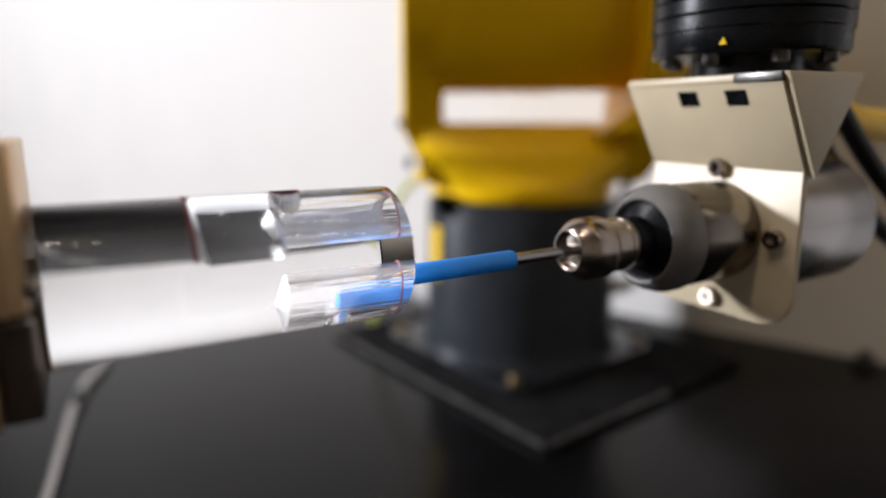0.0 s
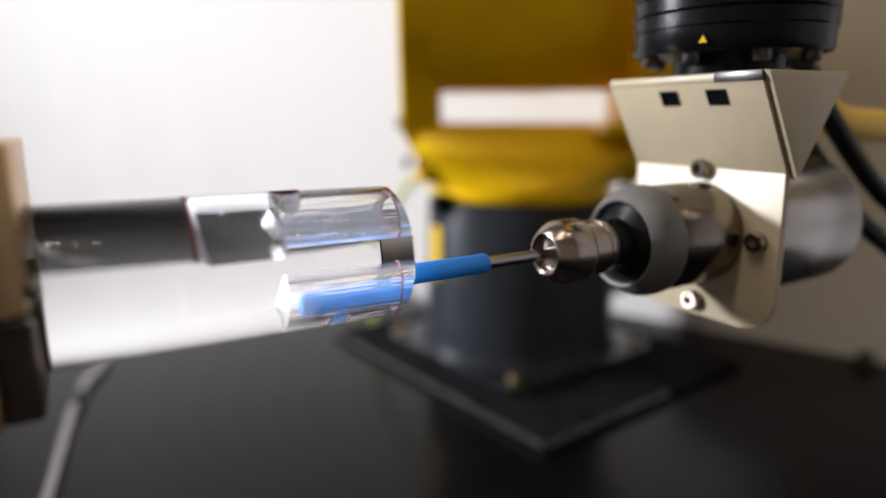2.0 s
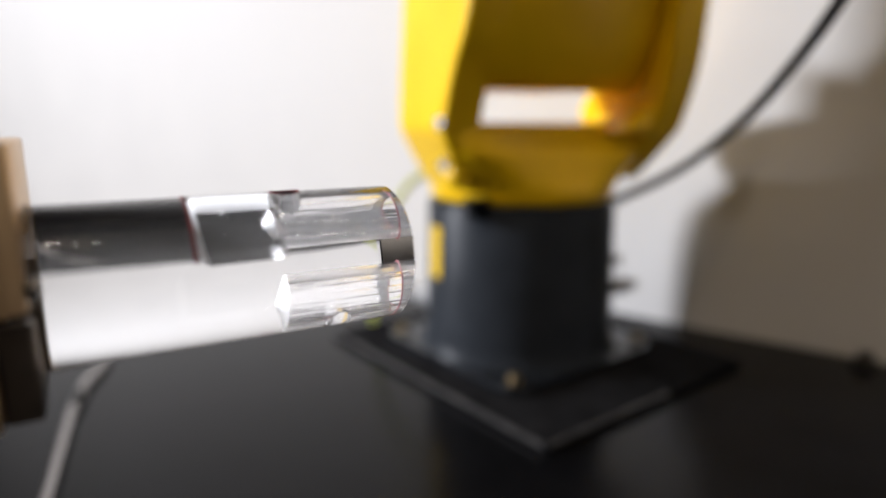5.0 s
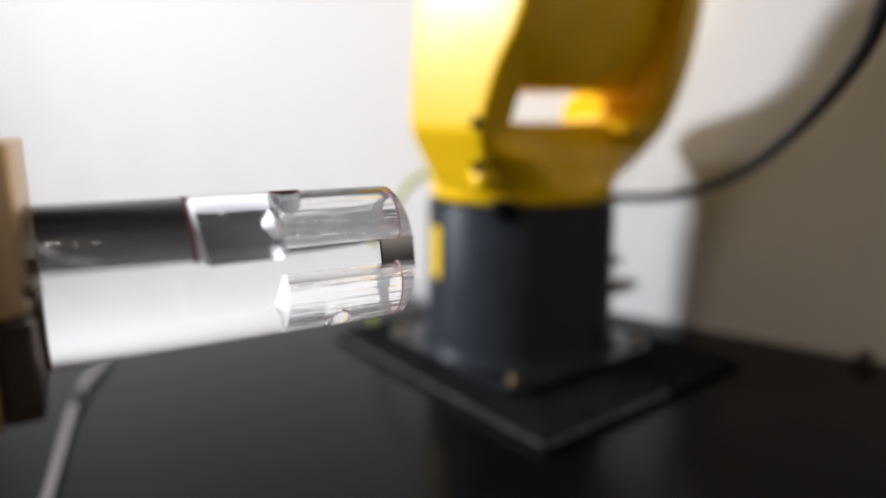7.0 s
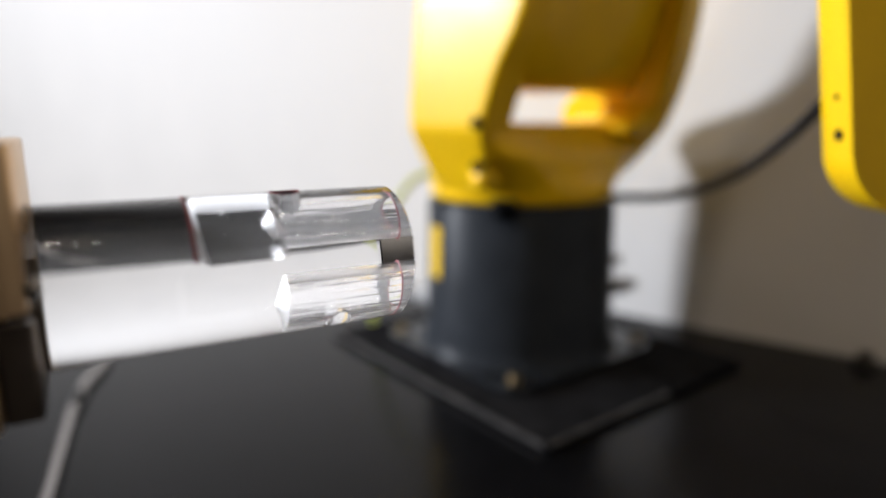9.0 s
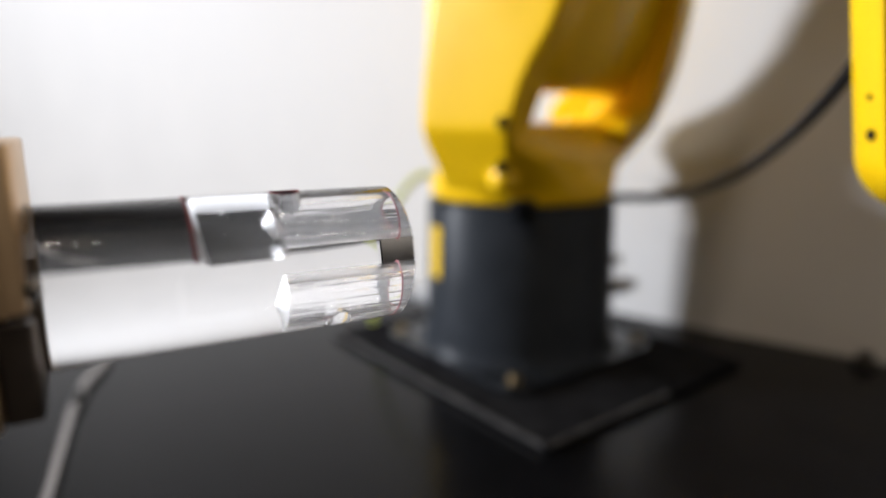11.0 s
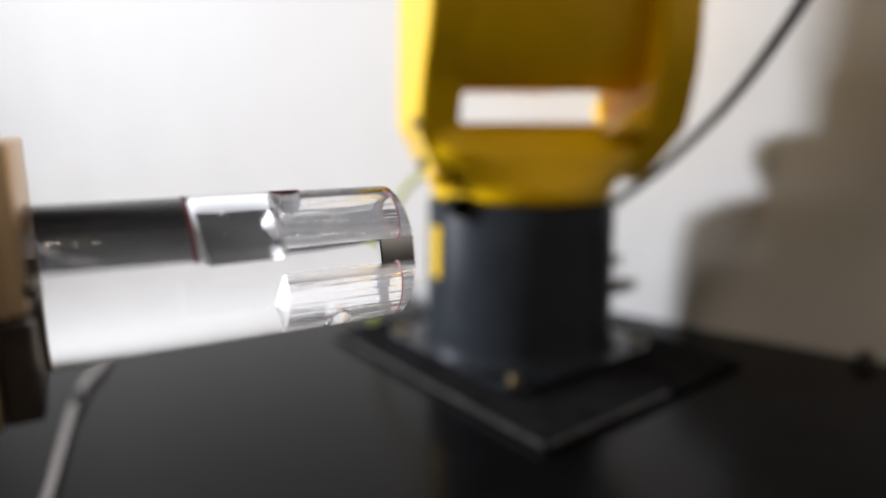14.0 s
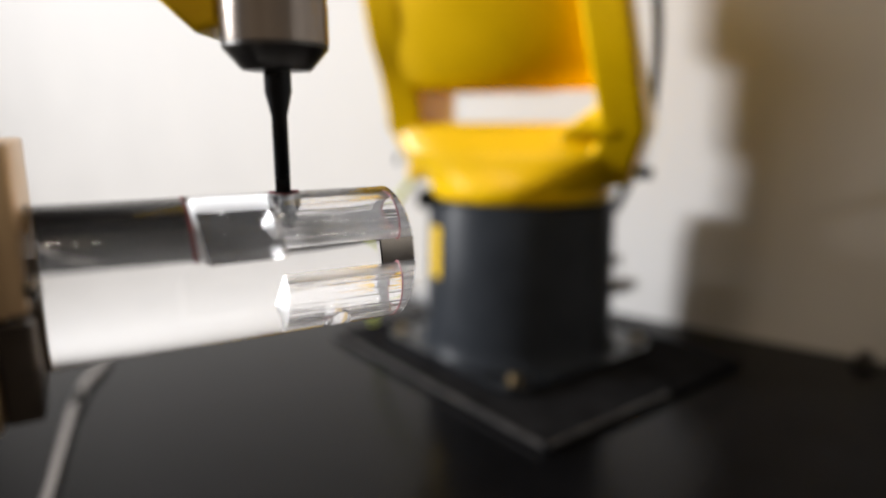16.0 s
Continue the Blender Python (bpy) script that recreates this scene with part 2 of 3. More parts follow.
def workpiece():
    """A round bar along local x, ending at x = 0, with two blind bores from the end and cross holes."""
    R = 0.015
    body = new("workpiece", mesh_of("workpiece", lathe([(0, -0.085), (R, -0.085), (R, -0.0006), (R - 0.0006, 0), (0, 0)], ALONG_X, 160), ACRYLIC))
    cutters = []

    def cut(profile, m, n=80):
        ob = new("cutter", mesh_of("cutter", lathe(profile, m, n), ACRYLIC))
        mod = body.modifiers.new("cut", "BOOLEAN")
        mod.operation, mod.solver, mod.object = "DIFFERENCE", "EXACT", ob
        cutters.append(ob)
    bore = 0.004
    DEEP, DEEP_BACK, FILLET = 0.0112, 0.0070, 0.0030  # pocket: height of its floor, its back wall, its rounding
    cut([(0, -0.0290), (bore, -0.0268), (bore, 0.003), (0, 0.003)], pose(0, 0, 0.0059) @ ALONG_X)
    cut([(0, -0.0278), (bore, -0.0256), (bore, 0.003), (0, 0.003)], pose(0, 0, -0.0059) @ ALONG_X)
    # milled pocket: rounded floor edges, but a square end towards the bores
    bm = box(-0.0436 * 1.2, -0.0272 * 1.2, -0.02, DEEP_BACK, DEEP, 0.03)
    soft = [e for e in bm.edges if not all(v.co.x > -0.0275 * 1.2 for v in e.verts)]
    bmesh.ops.bevel(bm, geom=soft, offset=FILLET, segments=12, profile=0.5, affect="EDGES")
    bmesh.ops.scale(bm, vec=(1 / 1.2, 1, 1), verts=bm.verts)
    flat = new("cutter", mesh_of("cutter", bm, ACRYLIC))
    flat.matrix_basis = pose(0, 0, 0, 33, 0, 0)
    mod = body.modifiers.new("cut", "BOOLEAN")
    mod.operation, mod.solver, mod.object = "DIFFERENCE", "EXACT", flat
    cutters.append(flat)
    cut([(0, 0.0050), (0.003, 0.0050), (0.003, 0.02), (0, 0.02)], pose(-0.0235, 0, 0))
    cut([(0, -0.02), (0.003, -0.02), (0.003, -0.0050), (0, -0.0050)], pose(-0.0136, 0, 0))
    bpy.context.view_layer.update()
    dg = bpy.context.evaluated_depsgraph_get()
    me = bpy.data.meshes.new_from_object(body.evaluated_get(dg))
    body.modifiers.clear()
    body.data = me
    me.name = "workpiece"
    for ob in cutters:
        bpy.data.objects.remove(ob)
    # true surface normals: outer wall, bores, cross holes; all else flat
    def radial(p, kind):
        x, y, z = p
        if kind == 0:
            return Vector((0, y, z)), R
        if kind in (1, 2):
            return Vector((0, y, z - (0.0059 if kind == 1 else -0.0059))), bore
        return Vector((x - (-0.0235 if kind == 3 else -0.0136), y, 0)), 0.003
    me.materials.clear()
    for mat in (ACRYLIC, BORED, FROST, MILLED):
        me.materials.append(mat)
    normals = []
    for poly in me.polygons:
        pts = [me.vertices[v].co for v in poly.vertices]
        found = None
        for kind in range(5):
            if all(abs(radial(p, kind)[0].length - radial(p, kind)[1]) < 2e-5 for p in pts):
                out = radial(poly.center, kind)[0].normalized()
                if abs(out.dot(poly.normal)) > 0.9:
                    found = (kind, math.copysign(1, out.dot(poly.normal)))
                    break
        milled = not found and -0.0437 < poly.center.x < -0.0271 and poly.center.z * math.cos(radians(33)) - poly.center.y * math.sin(radians(33)) > DEEP - 0.0004
        floor_dot = poly.normal.z * math.cos(radians(33)) - poly.normal.y * math.sin(radians(33))
        tip = not found and -0.0295 < poly.center.x < -0.0254 and abs(abs(poly.center.z) - 0.0059) < 0.0042 and abs(poly.center.y) < 0.0042 and abs(poly.normal.x) > 0.5
        poly.material_index = 2 if tip else 3 if milled and floor_dot < 0.99 and poly.center.x < -0.0274 else 1 if (found and found[0]) or milled else 0
        for p in pts:
            normals.append(radial(p, found[0])[0].normalized() * found[1] if found else poly.normal.copy())
    me.normals_split_custom_set(normals)
    body.matrix_basis = ROD_POSE
    body.visible_shadow = False  # clear: lets the lamp through
    tagged(body, "clear acrylic round bar with drilled bores and red-marked hole edges", "workpiece")
    for z in (0.0059, -0.0059):
        part("marked_edge", ring_bm(bore + 0.0001, 0.0002, pose(0, 0, z) @ ALONG_X), RED, body, "dark red marker line")
    # the top hole's rim follows the bar's round
    rim = [(-0.0235 + 0.0031 * math.cos(radians(10 * k)), 0.0031 * math.sin(radians(10 * k)), math.sqrt(R * R - (0.0031 * math.sin(radians(10 * k))) ** 2)) for k in range(37)]
    part("marked_edge", tube(rim, 0.00018, 8, 2), RED, body, "dark red marker line")
    part("marked_edge", ring_bm(0.00305, 0.00014, pose(-0.0136, 0, -0.0147)), RED, body, "dark red marker line")
    arc = [(-0.0436, -(R + 0.00002) * math.sin(radians(a)), (R + 0.00002) * math.cos(radians(a))) for a in range(4, 75, 4)]
    part("marked_edge", tube(arc, 0.0004, 8, 2), RED, body, "dark red marker line")
    return body


workpiece()


def chuck():
    """The clamp that holds the bar: a split disc with a screw."""
    t = thing("clamp", ROD_POSE @ pose(-0.0690, 0, 0), "warm grey steel split clamp holding the clear bar", "clamp")
    def jaw(a0, a1, r, w, h, back=None):
        """A block's outline with half the bar's hole cut out of it."""
        arc = [(r * math.cos(radians(a0 + (a1 - a0) * k / 40)), r * math.sin(radians(a0 + (a1 - a0) * k / 40))) for k in range(41)]
        far = back or w
        return arc + [(far if x > 0 else -w, y) for x, y in ((arc[-1][0], arc[-1][1]), (arc[-1][0], h), (arc[0][0], h), (arc[0][0], arc[0][1]))]
    part("upper_jaw", prism(jaw(178, 2, 0.0153, 0.0190, 0.0264, 0.0158), -0.012, 0.0, pose(0, 0, 0, 90, 0, 90), 0.0006), BRONZE, t, "warm brushed steel jaw")
    part("lower_jaw", prism(jaw(184, 356, 0.0153, 0.0186, -0.0172), -0.0050, 0.0004, pose(0, 0, 0, 90, 0, 90), 0.0006), JAW, t, "dark steel jaw")
    part("jaw_carrier", prism(jaw(184, 356, 0.0153, 0.0190, -0.0180), -0.012, -0.0052, pose(0, 0, 0, 90, 0, 90), 0.0006), BRONZE, t, "warm brushed steel carrier")
    # black block on the uncut jaw, stands in for a slot's shade
    part("clamp_slot_shade", box(-0.0115, -0.0045, -0.0192, -0.0160, 0.0052, 0.0085, 0.0003), BLACK, t, "black block for a slot's shade")
    # black plate: the shade behind the jaws is put into its colour
    part("back_plate", lathe([(0, -0.030), (0.030, -0.030), (0.030, -0.0125), (0, -0.0125)], ALONG_X, 72), BLACK, t)
    socket_screw(t, "clamp_screw", pose(0.0, -0.0172, 0.0040) @ ALONG_X, 0.0018, 0.0018, STEEL)
    return t


chuck()

# ---- robot ----
BASE = (0.072, 0.587)
robot = thing("robot_arm", pose(BASE[0], BASE[1], 0), "small yellow six-axis robot arm on a dark grey column", "robot")
PLATE_TURN = 37.7


def robot_base():
    bm = box(-0.125, 0.130, -0.157, 0.140, 0.0005, 0.006, 0.0015)
    bmesh.ops.rotate(bm, verts=bm.verts, matrix=Euler((0, 0, radians(PLATE_TURN))).to_matrix())
    plate = part("mounting_plate", bm, PLATE, robot, "black mounting plate")
    # chipped, paler top edges of the plate
    turn = Euler((0, 0, radians(PLATE_TURN))).to_matrix()
    for x0, y0, x1, y1 in ((-0.125, -0.157, 0.020, -0.157), (-0.125, -0.157, -0.125, 0.140)):
        n, bm = 26, bmesh.new()
        length = math.hypot(x1 - x0, y1 - y0)
        ux, uy = (x1 - x0) / length, (y1 - y0) / length
        rows = []
        for k in range(n + 1):
            f = 0.004 + (length - 0.008) * k / n
            w = 0.0012 + 0.0022 * max(0.0, 0.5 + noise.noise((f * 60, x0 * 9, y1)))
            px, py = x0 + ux * f, y0 + uy * f
            rows.append([bm.verts.new(p) for p in ((px + uy * 0.0004, py - ux * 0.0004, 0.0030), (px + uy * 0.0004, py - ux * 0.0004, 0.0062), (px - uy * w, py + ux * w, 0.0064), (px - uy * w, py + ux * w, 0.0045))]
                        if ux > 0 else [bm.verts.new(p) for p in ((px - uy * 0.0004, py, 0.0030), (px - uy * 0.0004, py, 0.0062), (px + uy * w, py, 0.0064), (px + uy * w, py, 0.0045))])
        for p, q in zip(rows, rows[1:]):
            for i in range(4):
                bm.faces.new((p[i], q[i], q[(i + 1) % 4], p[(i + 1) % 4]))
        bm.faces.new(rows[0])
        bm.faces.new(rows[-1][::-1])
        bmesh.ops.rotate(bm, verts=bm.verts, matrix=turn)
        part("worn_edge", bm, WORN, plate, "chipped pale edge")
    pts = []
    for sx, sy in ((1, 1), (-1, 1), (-1, -1), (1, -1)):
        for k in range(7):
            a = math.atan2(sy, sx) - math.pi / 4 + k * math.pi / 12
            pts.append((sx * 0.074 + 0.020 * math.cos(a), sy * 0.074 + 0.020 * math.sin(a)))
    part("foot_flange", prism(pts, 0.0062, 0.0125, pose(0, 0, 0, 0, 0, PLATE_TURN), 0.0015), FOOT, robot, "dark grey cast foot")
    part("column", lathe([(0.0, 0.0125), (0.093, 0.0125), (0.090, 0.018), (0.0875, 0.028), (0.0855, 0.146), (0.083, 0.1495), (0.0, 0.1495)], None, 96), GREY, robot, "dark grey painted column")
    for k in range(4):
        a = radians(PLATE_TURN + 45 + 90 * k)
        socket_screw(robot, "bolt", pose(0.113 * math.cos(a), 0.113 * math.sin(a), 0.0125), 0.0052, 0.007, BRASS, "brass-toned socket bolt")
    # yellow label on the column's side
    bm = bmesh.new()
    ring = []
    for k in range(7):
        a = radians(200 + 11 * k / 6)
        ring.append([bm.verts.new((r * math.cos(a), r * math.sin(a), z)) for r, z in ((0.0863, 0.128), (0.0873, 0.128), (0.0878, 0.082), (0.0869, 0.082))])
    for p, q in zip(ring, ring[1:]):
        for i in range(4):
            bm.faces.new((p[i], q[i], q[(i + 1) % 4], p[(i + 1) % 4]))
    bm.faces.new(ring[0])
    bm.faces.new(ring[-1][::-1])
    part("warning_label", bm, LABELY, robot, "yellow sticker")
    # connectors behind the foot
    for x, y, z in ((0.115, 0.055, 0.075), (0.125, 0.030, 0.055)):
        part("connector", lathe([(0, 0), (0.009, 0), (0.009, 0.016), (0.006, 0.018), (0.006, 0.030), (0, 0.030)], pose(x - 0.03, y, z, 0, 90, 20), 24), PVC, robot, "pale plug connector")

    part("cable_gland", lathe([(0, 0), (0.013, 0), (0.013, 0.030), (0.010, 0.033), (0.010, 0.052), (0.006, 0.056), (0, 0.056)], pose(-0.060, 0.052, 0.036, 0, -90, -28), 24), PVC, robot, "pale grey cable gland")


robot_base()


def cast(name, pieces, mat, parent, label="", voxel=0.0022, rounds=9):
    """Weld solid pieces into one casting with rounded inner and outer corners."""
    obs = []
    for bm in pieces:
        bmesh.ops.recalc_face_normals(bm, faces=bm.faces)
        me = bpy.data.meshes.new(name)
        bm.to_mesh(me)
        bm.free()
        obs.append(me)
    whole = bmesh.new()
    for me in obs:
        whole.from_mesh(me)
        bpy.data.meshes.remove(me)
    me = bpy.data.meshes.new(name)
    whole.to_mesh(me)
    whole.free()
    ob = new(name, me)
    weld = ob.modifiers.new("weld", "REMESH")
    weld.mode, weld.voxel_size, weld.use_smooth_shade = "VOXEL", voxel, True
    ease = ob.modifiers.new("ease", "SMOOTH")
    ease.factor, ease.iterations = 0.5, rounds
    bpy.context.view_layer.update()
    done = bpy.data.meshes.new_from_object(ob.evaluated_get(bpy.context.evaluated_depsgraph_get()))
    ob.modifiers.clear()
    ob.data = done
    bpy.data.meshes.remove(me)
    done.name = name
    done.materials.clear()
    done.materials.append(mat)
    for f in done.polygons:
        f.use_smooth = True
    ob.parent = parent
    if label:
        ob["label"] = label
    return ob


def turret_meshes():
    """The turning shoulder: a flared lower body and two cheeks cast in one; front towards -y."""
    secs = [super_ring(0.080, 0.080, 0.1500), super_ring(0.083, 0.083, 0.153), super_ring(0.084, 0.084, 0.163), super_ring(0.090, 0.068, 0.176, 2.8, cx=0.002, cy=-0.008),
            super_ring(0.100, 0.046, 0.192, 4.0, cx=0.003, cy=-0.024), super_ring(0.106, 0.034, 0.205, 5.0, cx=0.003, cy=-0.026), super_ring(0.104, 0.029, 0.213, 5.0, cx=0.003, cy=-0.026),
            super_ring(0.100, 0.024, 0.217, 4.0, cx=0.003, cy=-0.026)]
    pieces = [loft(secs)]
    fronts = {-1: [(-0.040, 0.166, 0), (-0.047, 0.190, 0), (-0.055, 0.218, 0), (-0.068, 0.252, 0), (-0.088, 0.285, 0), (-0.100, 0.325, 0)],
              1: [(-0.046, 0.166, 0), (-0.065, 0.190, 0), (-0.083, 0.218, 0), (-0.099, 0.252, 0), (-0.109, 0.285, 0), (-0.117, 0.325, 0)]}
    backs = {-1: [(-0.098, 0.370, 0), (-0.070, 0.402, 0), (-0.02, 0.402, 0), (0.000, 0.380, 0), (0.014, 0.345, 0), (0.022, 0.300, 0), (0.028, 0.250, 0), (0.030, 0.215, 0), (0.028, 0.188, 0), (0.022, 0.166, 0)],
             1: [(-0.120, 0.370, 0), (-0.114, 0.415, 0), (-0.100, 0.428, 0), (-0.086, 0.405, 0), (-0.074, 0.350, 0), (-0.056, 0.305, 0), (-0.034, 0.268, 0), (0.010, 0.238, 0), (0.016, 0.215, 0), (0.012, 0.188, 0), (0.010, 0.166, 0)]}
    for side in (-1, 1):
        prof = smooth_path(fronts[side] + backs[side], 5)
        bm = prism([(p.x, p.y) for p in prof], -0.0170, 0.0170, pose(0, 0, 0, 90, 0, 90))
        bmesh.ops.bisect_plane(bm, geom=bm.verts[:] + bm.edges[:] + bm.faces[:], plane_co=(0, 0, 0.212), plane_no=(0, 0, 1))
        bmesh.ops.bisect_plane(bm, geom=bm.verts[:] + bm.edges[:] + bm.faces[:], plane_co=(0, 0, 0.330), plane_no=(0, 0, 1))
        bmesh.ops.transform(bm, verts=bm.verts, matrix=pose(0.0985 if side > 0 else -0.0925, 0, 0))
        for v in bm.verts:
            v.co.x -= side * (0.36 if side > 0 else 0.50) * max(0, 0.212 - v.co.z)
            if side > 0:
                v.co.x -= 0.17 * max(0, min(v.co.z, 0.33) - 0.215)
        pieces.append(bm)
    pieces.append(lathe([(0, 0), (0.011, 0), (0.011, 0.012), (0.008, 0.015), (0, 0.015)], pose(-0.087, -0.036, 0.166), 20))
    pieces.append(lathe([(0, 0), (0.011, 0), (0.011, 0.012), (0.008, 0.015), (0, 0.015)], pose(0.090, -0.030, 0.166), 20))
    # fillet between the ledge and one cheek
    pieces.append(prism([(0.046, 0.208), (0.092, 0.208), (0.092, 0.240)], 0.035, 0.080, pose(0, 0, 0, 90, 0, 0)))
    t = cast("turret_body", pieces, YELLOW, robot, "yellow painted turning shoulder casting")
    secs = []
    for x, k in ((-0.086, 0.9), (-0.080, 1.0), (0.0, 1.0), (0.078, 1.0), (0.084, 0.9)):
        ring = super_ring(0.030 * k, 0.074 * k, 0.0, 2.5, 56)
        ring = [Vector((x - 0.002, p[0], p[1])) for p in ring]
        tilt = Matrix.Rotation(radians(18), 3, "X")
        secs.append([Vector((p.x, 0, 0)) + tilt @ Vector((0, p.y, p.z)) + Vector((0, -0.066, 0.314)) for p in ring])
    part("hub", loft(secs), YELLOW, t)
    # hidden block added behind the hub, stops lamp light streaking onto the wall
    part("light_block", box(-0.082, 0.030, -0.050, 0.020, 0.243, 0.325, 0.006, 3), YELLOW, t)
    # two unseen blocks added to widen the turret's shadow on the wall
    part("shade_block_low", box(-0.085, -0.050, 0.000, 0.046, 0.250, 0.334, 0.008, 3), YELLOW, t, "unseen yellow block added behind the shoulder to shade the wall")
    part("shade_block_high", box(-0.114, -0.062, -0.060, 0.053, 0.336, 0.520, 0.014, 4), YELLOW, t, "unseen yellow block added above the cheek to shade the wall")
    part("stop_block", box(0.098, 0.116, -0.010, 0.012, 0.170, 0.179, 0.002), RUBBER, t, "black rubber stop")
    part("stop_pin", lathe([(0, 0), (0.009, 0), (0.010, 0.002), (0.010, 0.016), (0, 0.016)], pose(-0.074, -0.046, 0.1415), 20), BLACK, t, "black stop pin")
    for x, y, z in ((-0.1080, -0.0480, 0.217), (-0.1030, -0.0445, 0.184)):
        part("cover_screw", lathe([(0, 0), (0.0050, 0), (0.0050, 0.003), (0, 0.003)], pose(x, y, z, 20, -78, 0), 20), BLACK, t)
    return t


turret = turret_meshes()


def upper_arm():
    secs = [super_ring(0.062, 0.022, z, 4, 40) for z in (0.0, 0.02)] + [super_ring(0.055, 0.034, 0.16, 4, 40), super_ring(0.062, 0.050, 0.28, 3, 40), super_ring(0.05, 0.045, 0.36, 3, 40)]
    ob = part("upper_arm", loft(secs), YELLOW, robot, "yellow upper arm")
    part("elbow", lathe([(0, -0.085), (0.06, -0.085), (0.068, -0.075), (0.068, 0.075), (0.06, 0.085), (0, 0.085)], pose(0, 0, 0.33) @ ALONG_X, 48), YELLOW, ob)
    # unseen bulk added above the elbow, raises the arm's shadow on the wall
    part("elbow_shade_block", box(-0.060, 0.060, -0.050, 0.090, 0.34, 0.50, 0.02, 3), YELLOW, ob)
    return ob


arm = upper_arm()


def forearm():
    """Yellow forearm casting with a rounded lower end, its length along z."""
    prof = []
    for k in range(21):
        a = radians(180 + 180 * k / 20)
        prof.append((0.032 * math.cos(a), 0.029 + 0.029 * math.sin(a)))
    prof += [(0.032, 0.22), (-0.032, 0.22)]
    ob = part("forearm", prism(prof, -0.010, 0.010, pose(0, 0, 0, 90, 0, 0), 0.004, 3), YELLOW, robot, "yellow forearm with rounded end")
    # black discs on the side face, painted shade of two screw recesses
    for x, z, r in ((-0.0317, 0.038, 0.0024), (-0.0317, 0.053, 0.0011)):
        part("screw_hole_shade", lathe([(0, 0), (r, 0), (r, 0.0012), (0, 0.0012)], pose(x, -0.002, z, 0, -90, 0), 20), BLACK, ob, "black disc for a screw recess's shade")
    return ob


fore = forearm()


def cable():
    ob = part("cable", tube([(-0.012, 0.008, 0.0), (0, 0, 0), (0.039, -0.039, 0.007), (0.052, -0.116, 0.031), (0.051, -0.191, 0.063), (0.042, -0.256, 0.096), (0.030, -0.296, 0.123), (0.02, -0.32, 0.17), (0.02, -0.32, 0.23)], 0.0042), RUBBER, robot, "black hose cable")
    return ob


hose = cable()


# ---- horizontal deburring spindle ----
def deburring_head():
    """Origin at the collet's face, x to the rear along the tool, z up."""
    t = thing("deburring_head", pose(0.0345, 0.1709, 0.1843, 0, -0.8, AXIS_TURN), "cream bracket with a steel spindle and blue brush tool", "deburring spindle")
    part("shank", lathe([(0, -0.021), (0.0016, -0.021), (0.0016, 0.004), (0, 0.004)], ALONG_X, 32), SATIN, t, "bright steel shank")
    sl = part("brush_sleeve", lathe([(0, -0.0653), (0.0024, -0.0653), (0.0025, -0.0648), (0.0025, -0.0193), (0.0023, -0.0188), (0, -0.0188)], ALONG_X, 40), BLUE, t, "blue brush sleeve")
    part("brush_tip", lathe([(0, -0.0685), (0.0018, -0.0685), (0.0024, -0.0675), (0.0024, -0.0651), (0, -0.0651)], ALONG_X, 32), FIBRE, sl, "blue bristle tip")
    part("collet_nut", lathe([(0, 0.0030), (0.0046, 0.0024), (0.0050, 0.0004), (0.0056, 0), (0.0062, 0.0002), (0.0084, 0.0034), (0.0088, 0.0044), (0.0088, 0.0108), (0.0085, 0.0115),
                              (0.0079, 0.0119), (0.0077, 0.0130), (0.0078, 0.0165), (0.0074, 0.0168), (0.0074, 0.0176), (0.0078, 0.0179), (0.0078, 0.0212), (0.0070, 0.0222), (0, 0.0222)], ALONG_X, 72), TURNED, t, "chrome collet nut")
    # black neck flares out to stand in for the shade in the cap's recess
    part("neck", lathe([(0, 0.0220), (0.0072, 0.0220), (0.0074, 0.0268), (0.0116, 0.0290), (0.0116, 0.0360), (0, 0.0360)], ALONG_X, 48), BLACK, t, "black neck filling the cap's shaded recess")
    part("front_cap", lathe([(0.0118, 0.0362), (0.0118, 0.0286), (0.0121, 0.0275), (0.0127, 0.0272), (0.0142, 0.0287), (0.0154, 0.0307), (0.0162, 0.0330), (0.0164, 0.0340), (0.0164, 0.0372), (0.0160, 0.0376), (0.0118, 0.0376), (0.0118, 0.0362)], ALONG_X, 72), GREYCAP, t, "grey front cap")
    part("spindle_body", lathe([(0, 0.0378), (0.0155, 0.0378), (0.0158, 0.0382), (0.0158, 0.0640), (0.0150, 0.0645), (0, 0.0645)], ALONG_X, 80), STEEL, t, "polished spindle body")
    part("spindle_rear", lathe([(0, 0.0648), (0.0215, 0.0648), (0.0225, 0.0658), (0.0225, 0.1130), (0.0210, 0.1150), (0.010, 0.1150), (0.010, 0.128), (0, 0.128)], ALONG_X, 80), SATIN, t, "satin motor housing")
    # bracket: upright plate, sloping web, top plate, side gusset
    edge = [(-0.0270, 0.0205), (0.0270, 0.0205)]
    for cy, a0 in ((0.0175, 0), (-0.0165, -90)):
        edge += [(cy + (0.0095 if cy > 0 else 0.0105) * math.cos(radians(a0 - 15 * k)), -0.0170 + 0.0100 * math.sin(radians(a0 - 15 * k))) for k in range(7)]
    br = part("bracket", prism(edge, 0.0620, 0.0642, pose(0, 0, 0, 90, 0, 90), 0.0004), CREAM, t, "cream powder-coated bracket")
    p = [(0.0620, 0.0200), (0.0642, 0.0200), (0.0500, 0.0450), (0.0478, 0.0450)]
    part("sloping_web", prism(p, -0.0270, 0.0270, pose(0, 0, 0, 90, 0, 0), 0.0003), CREAM, br)
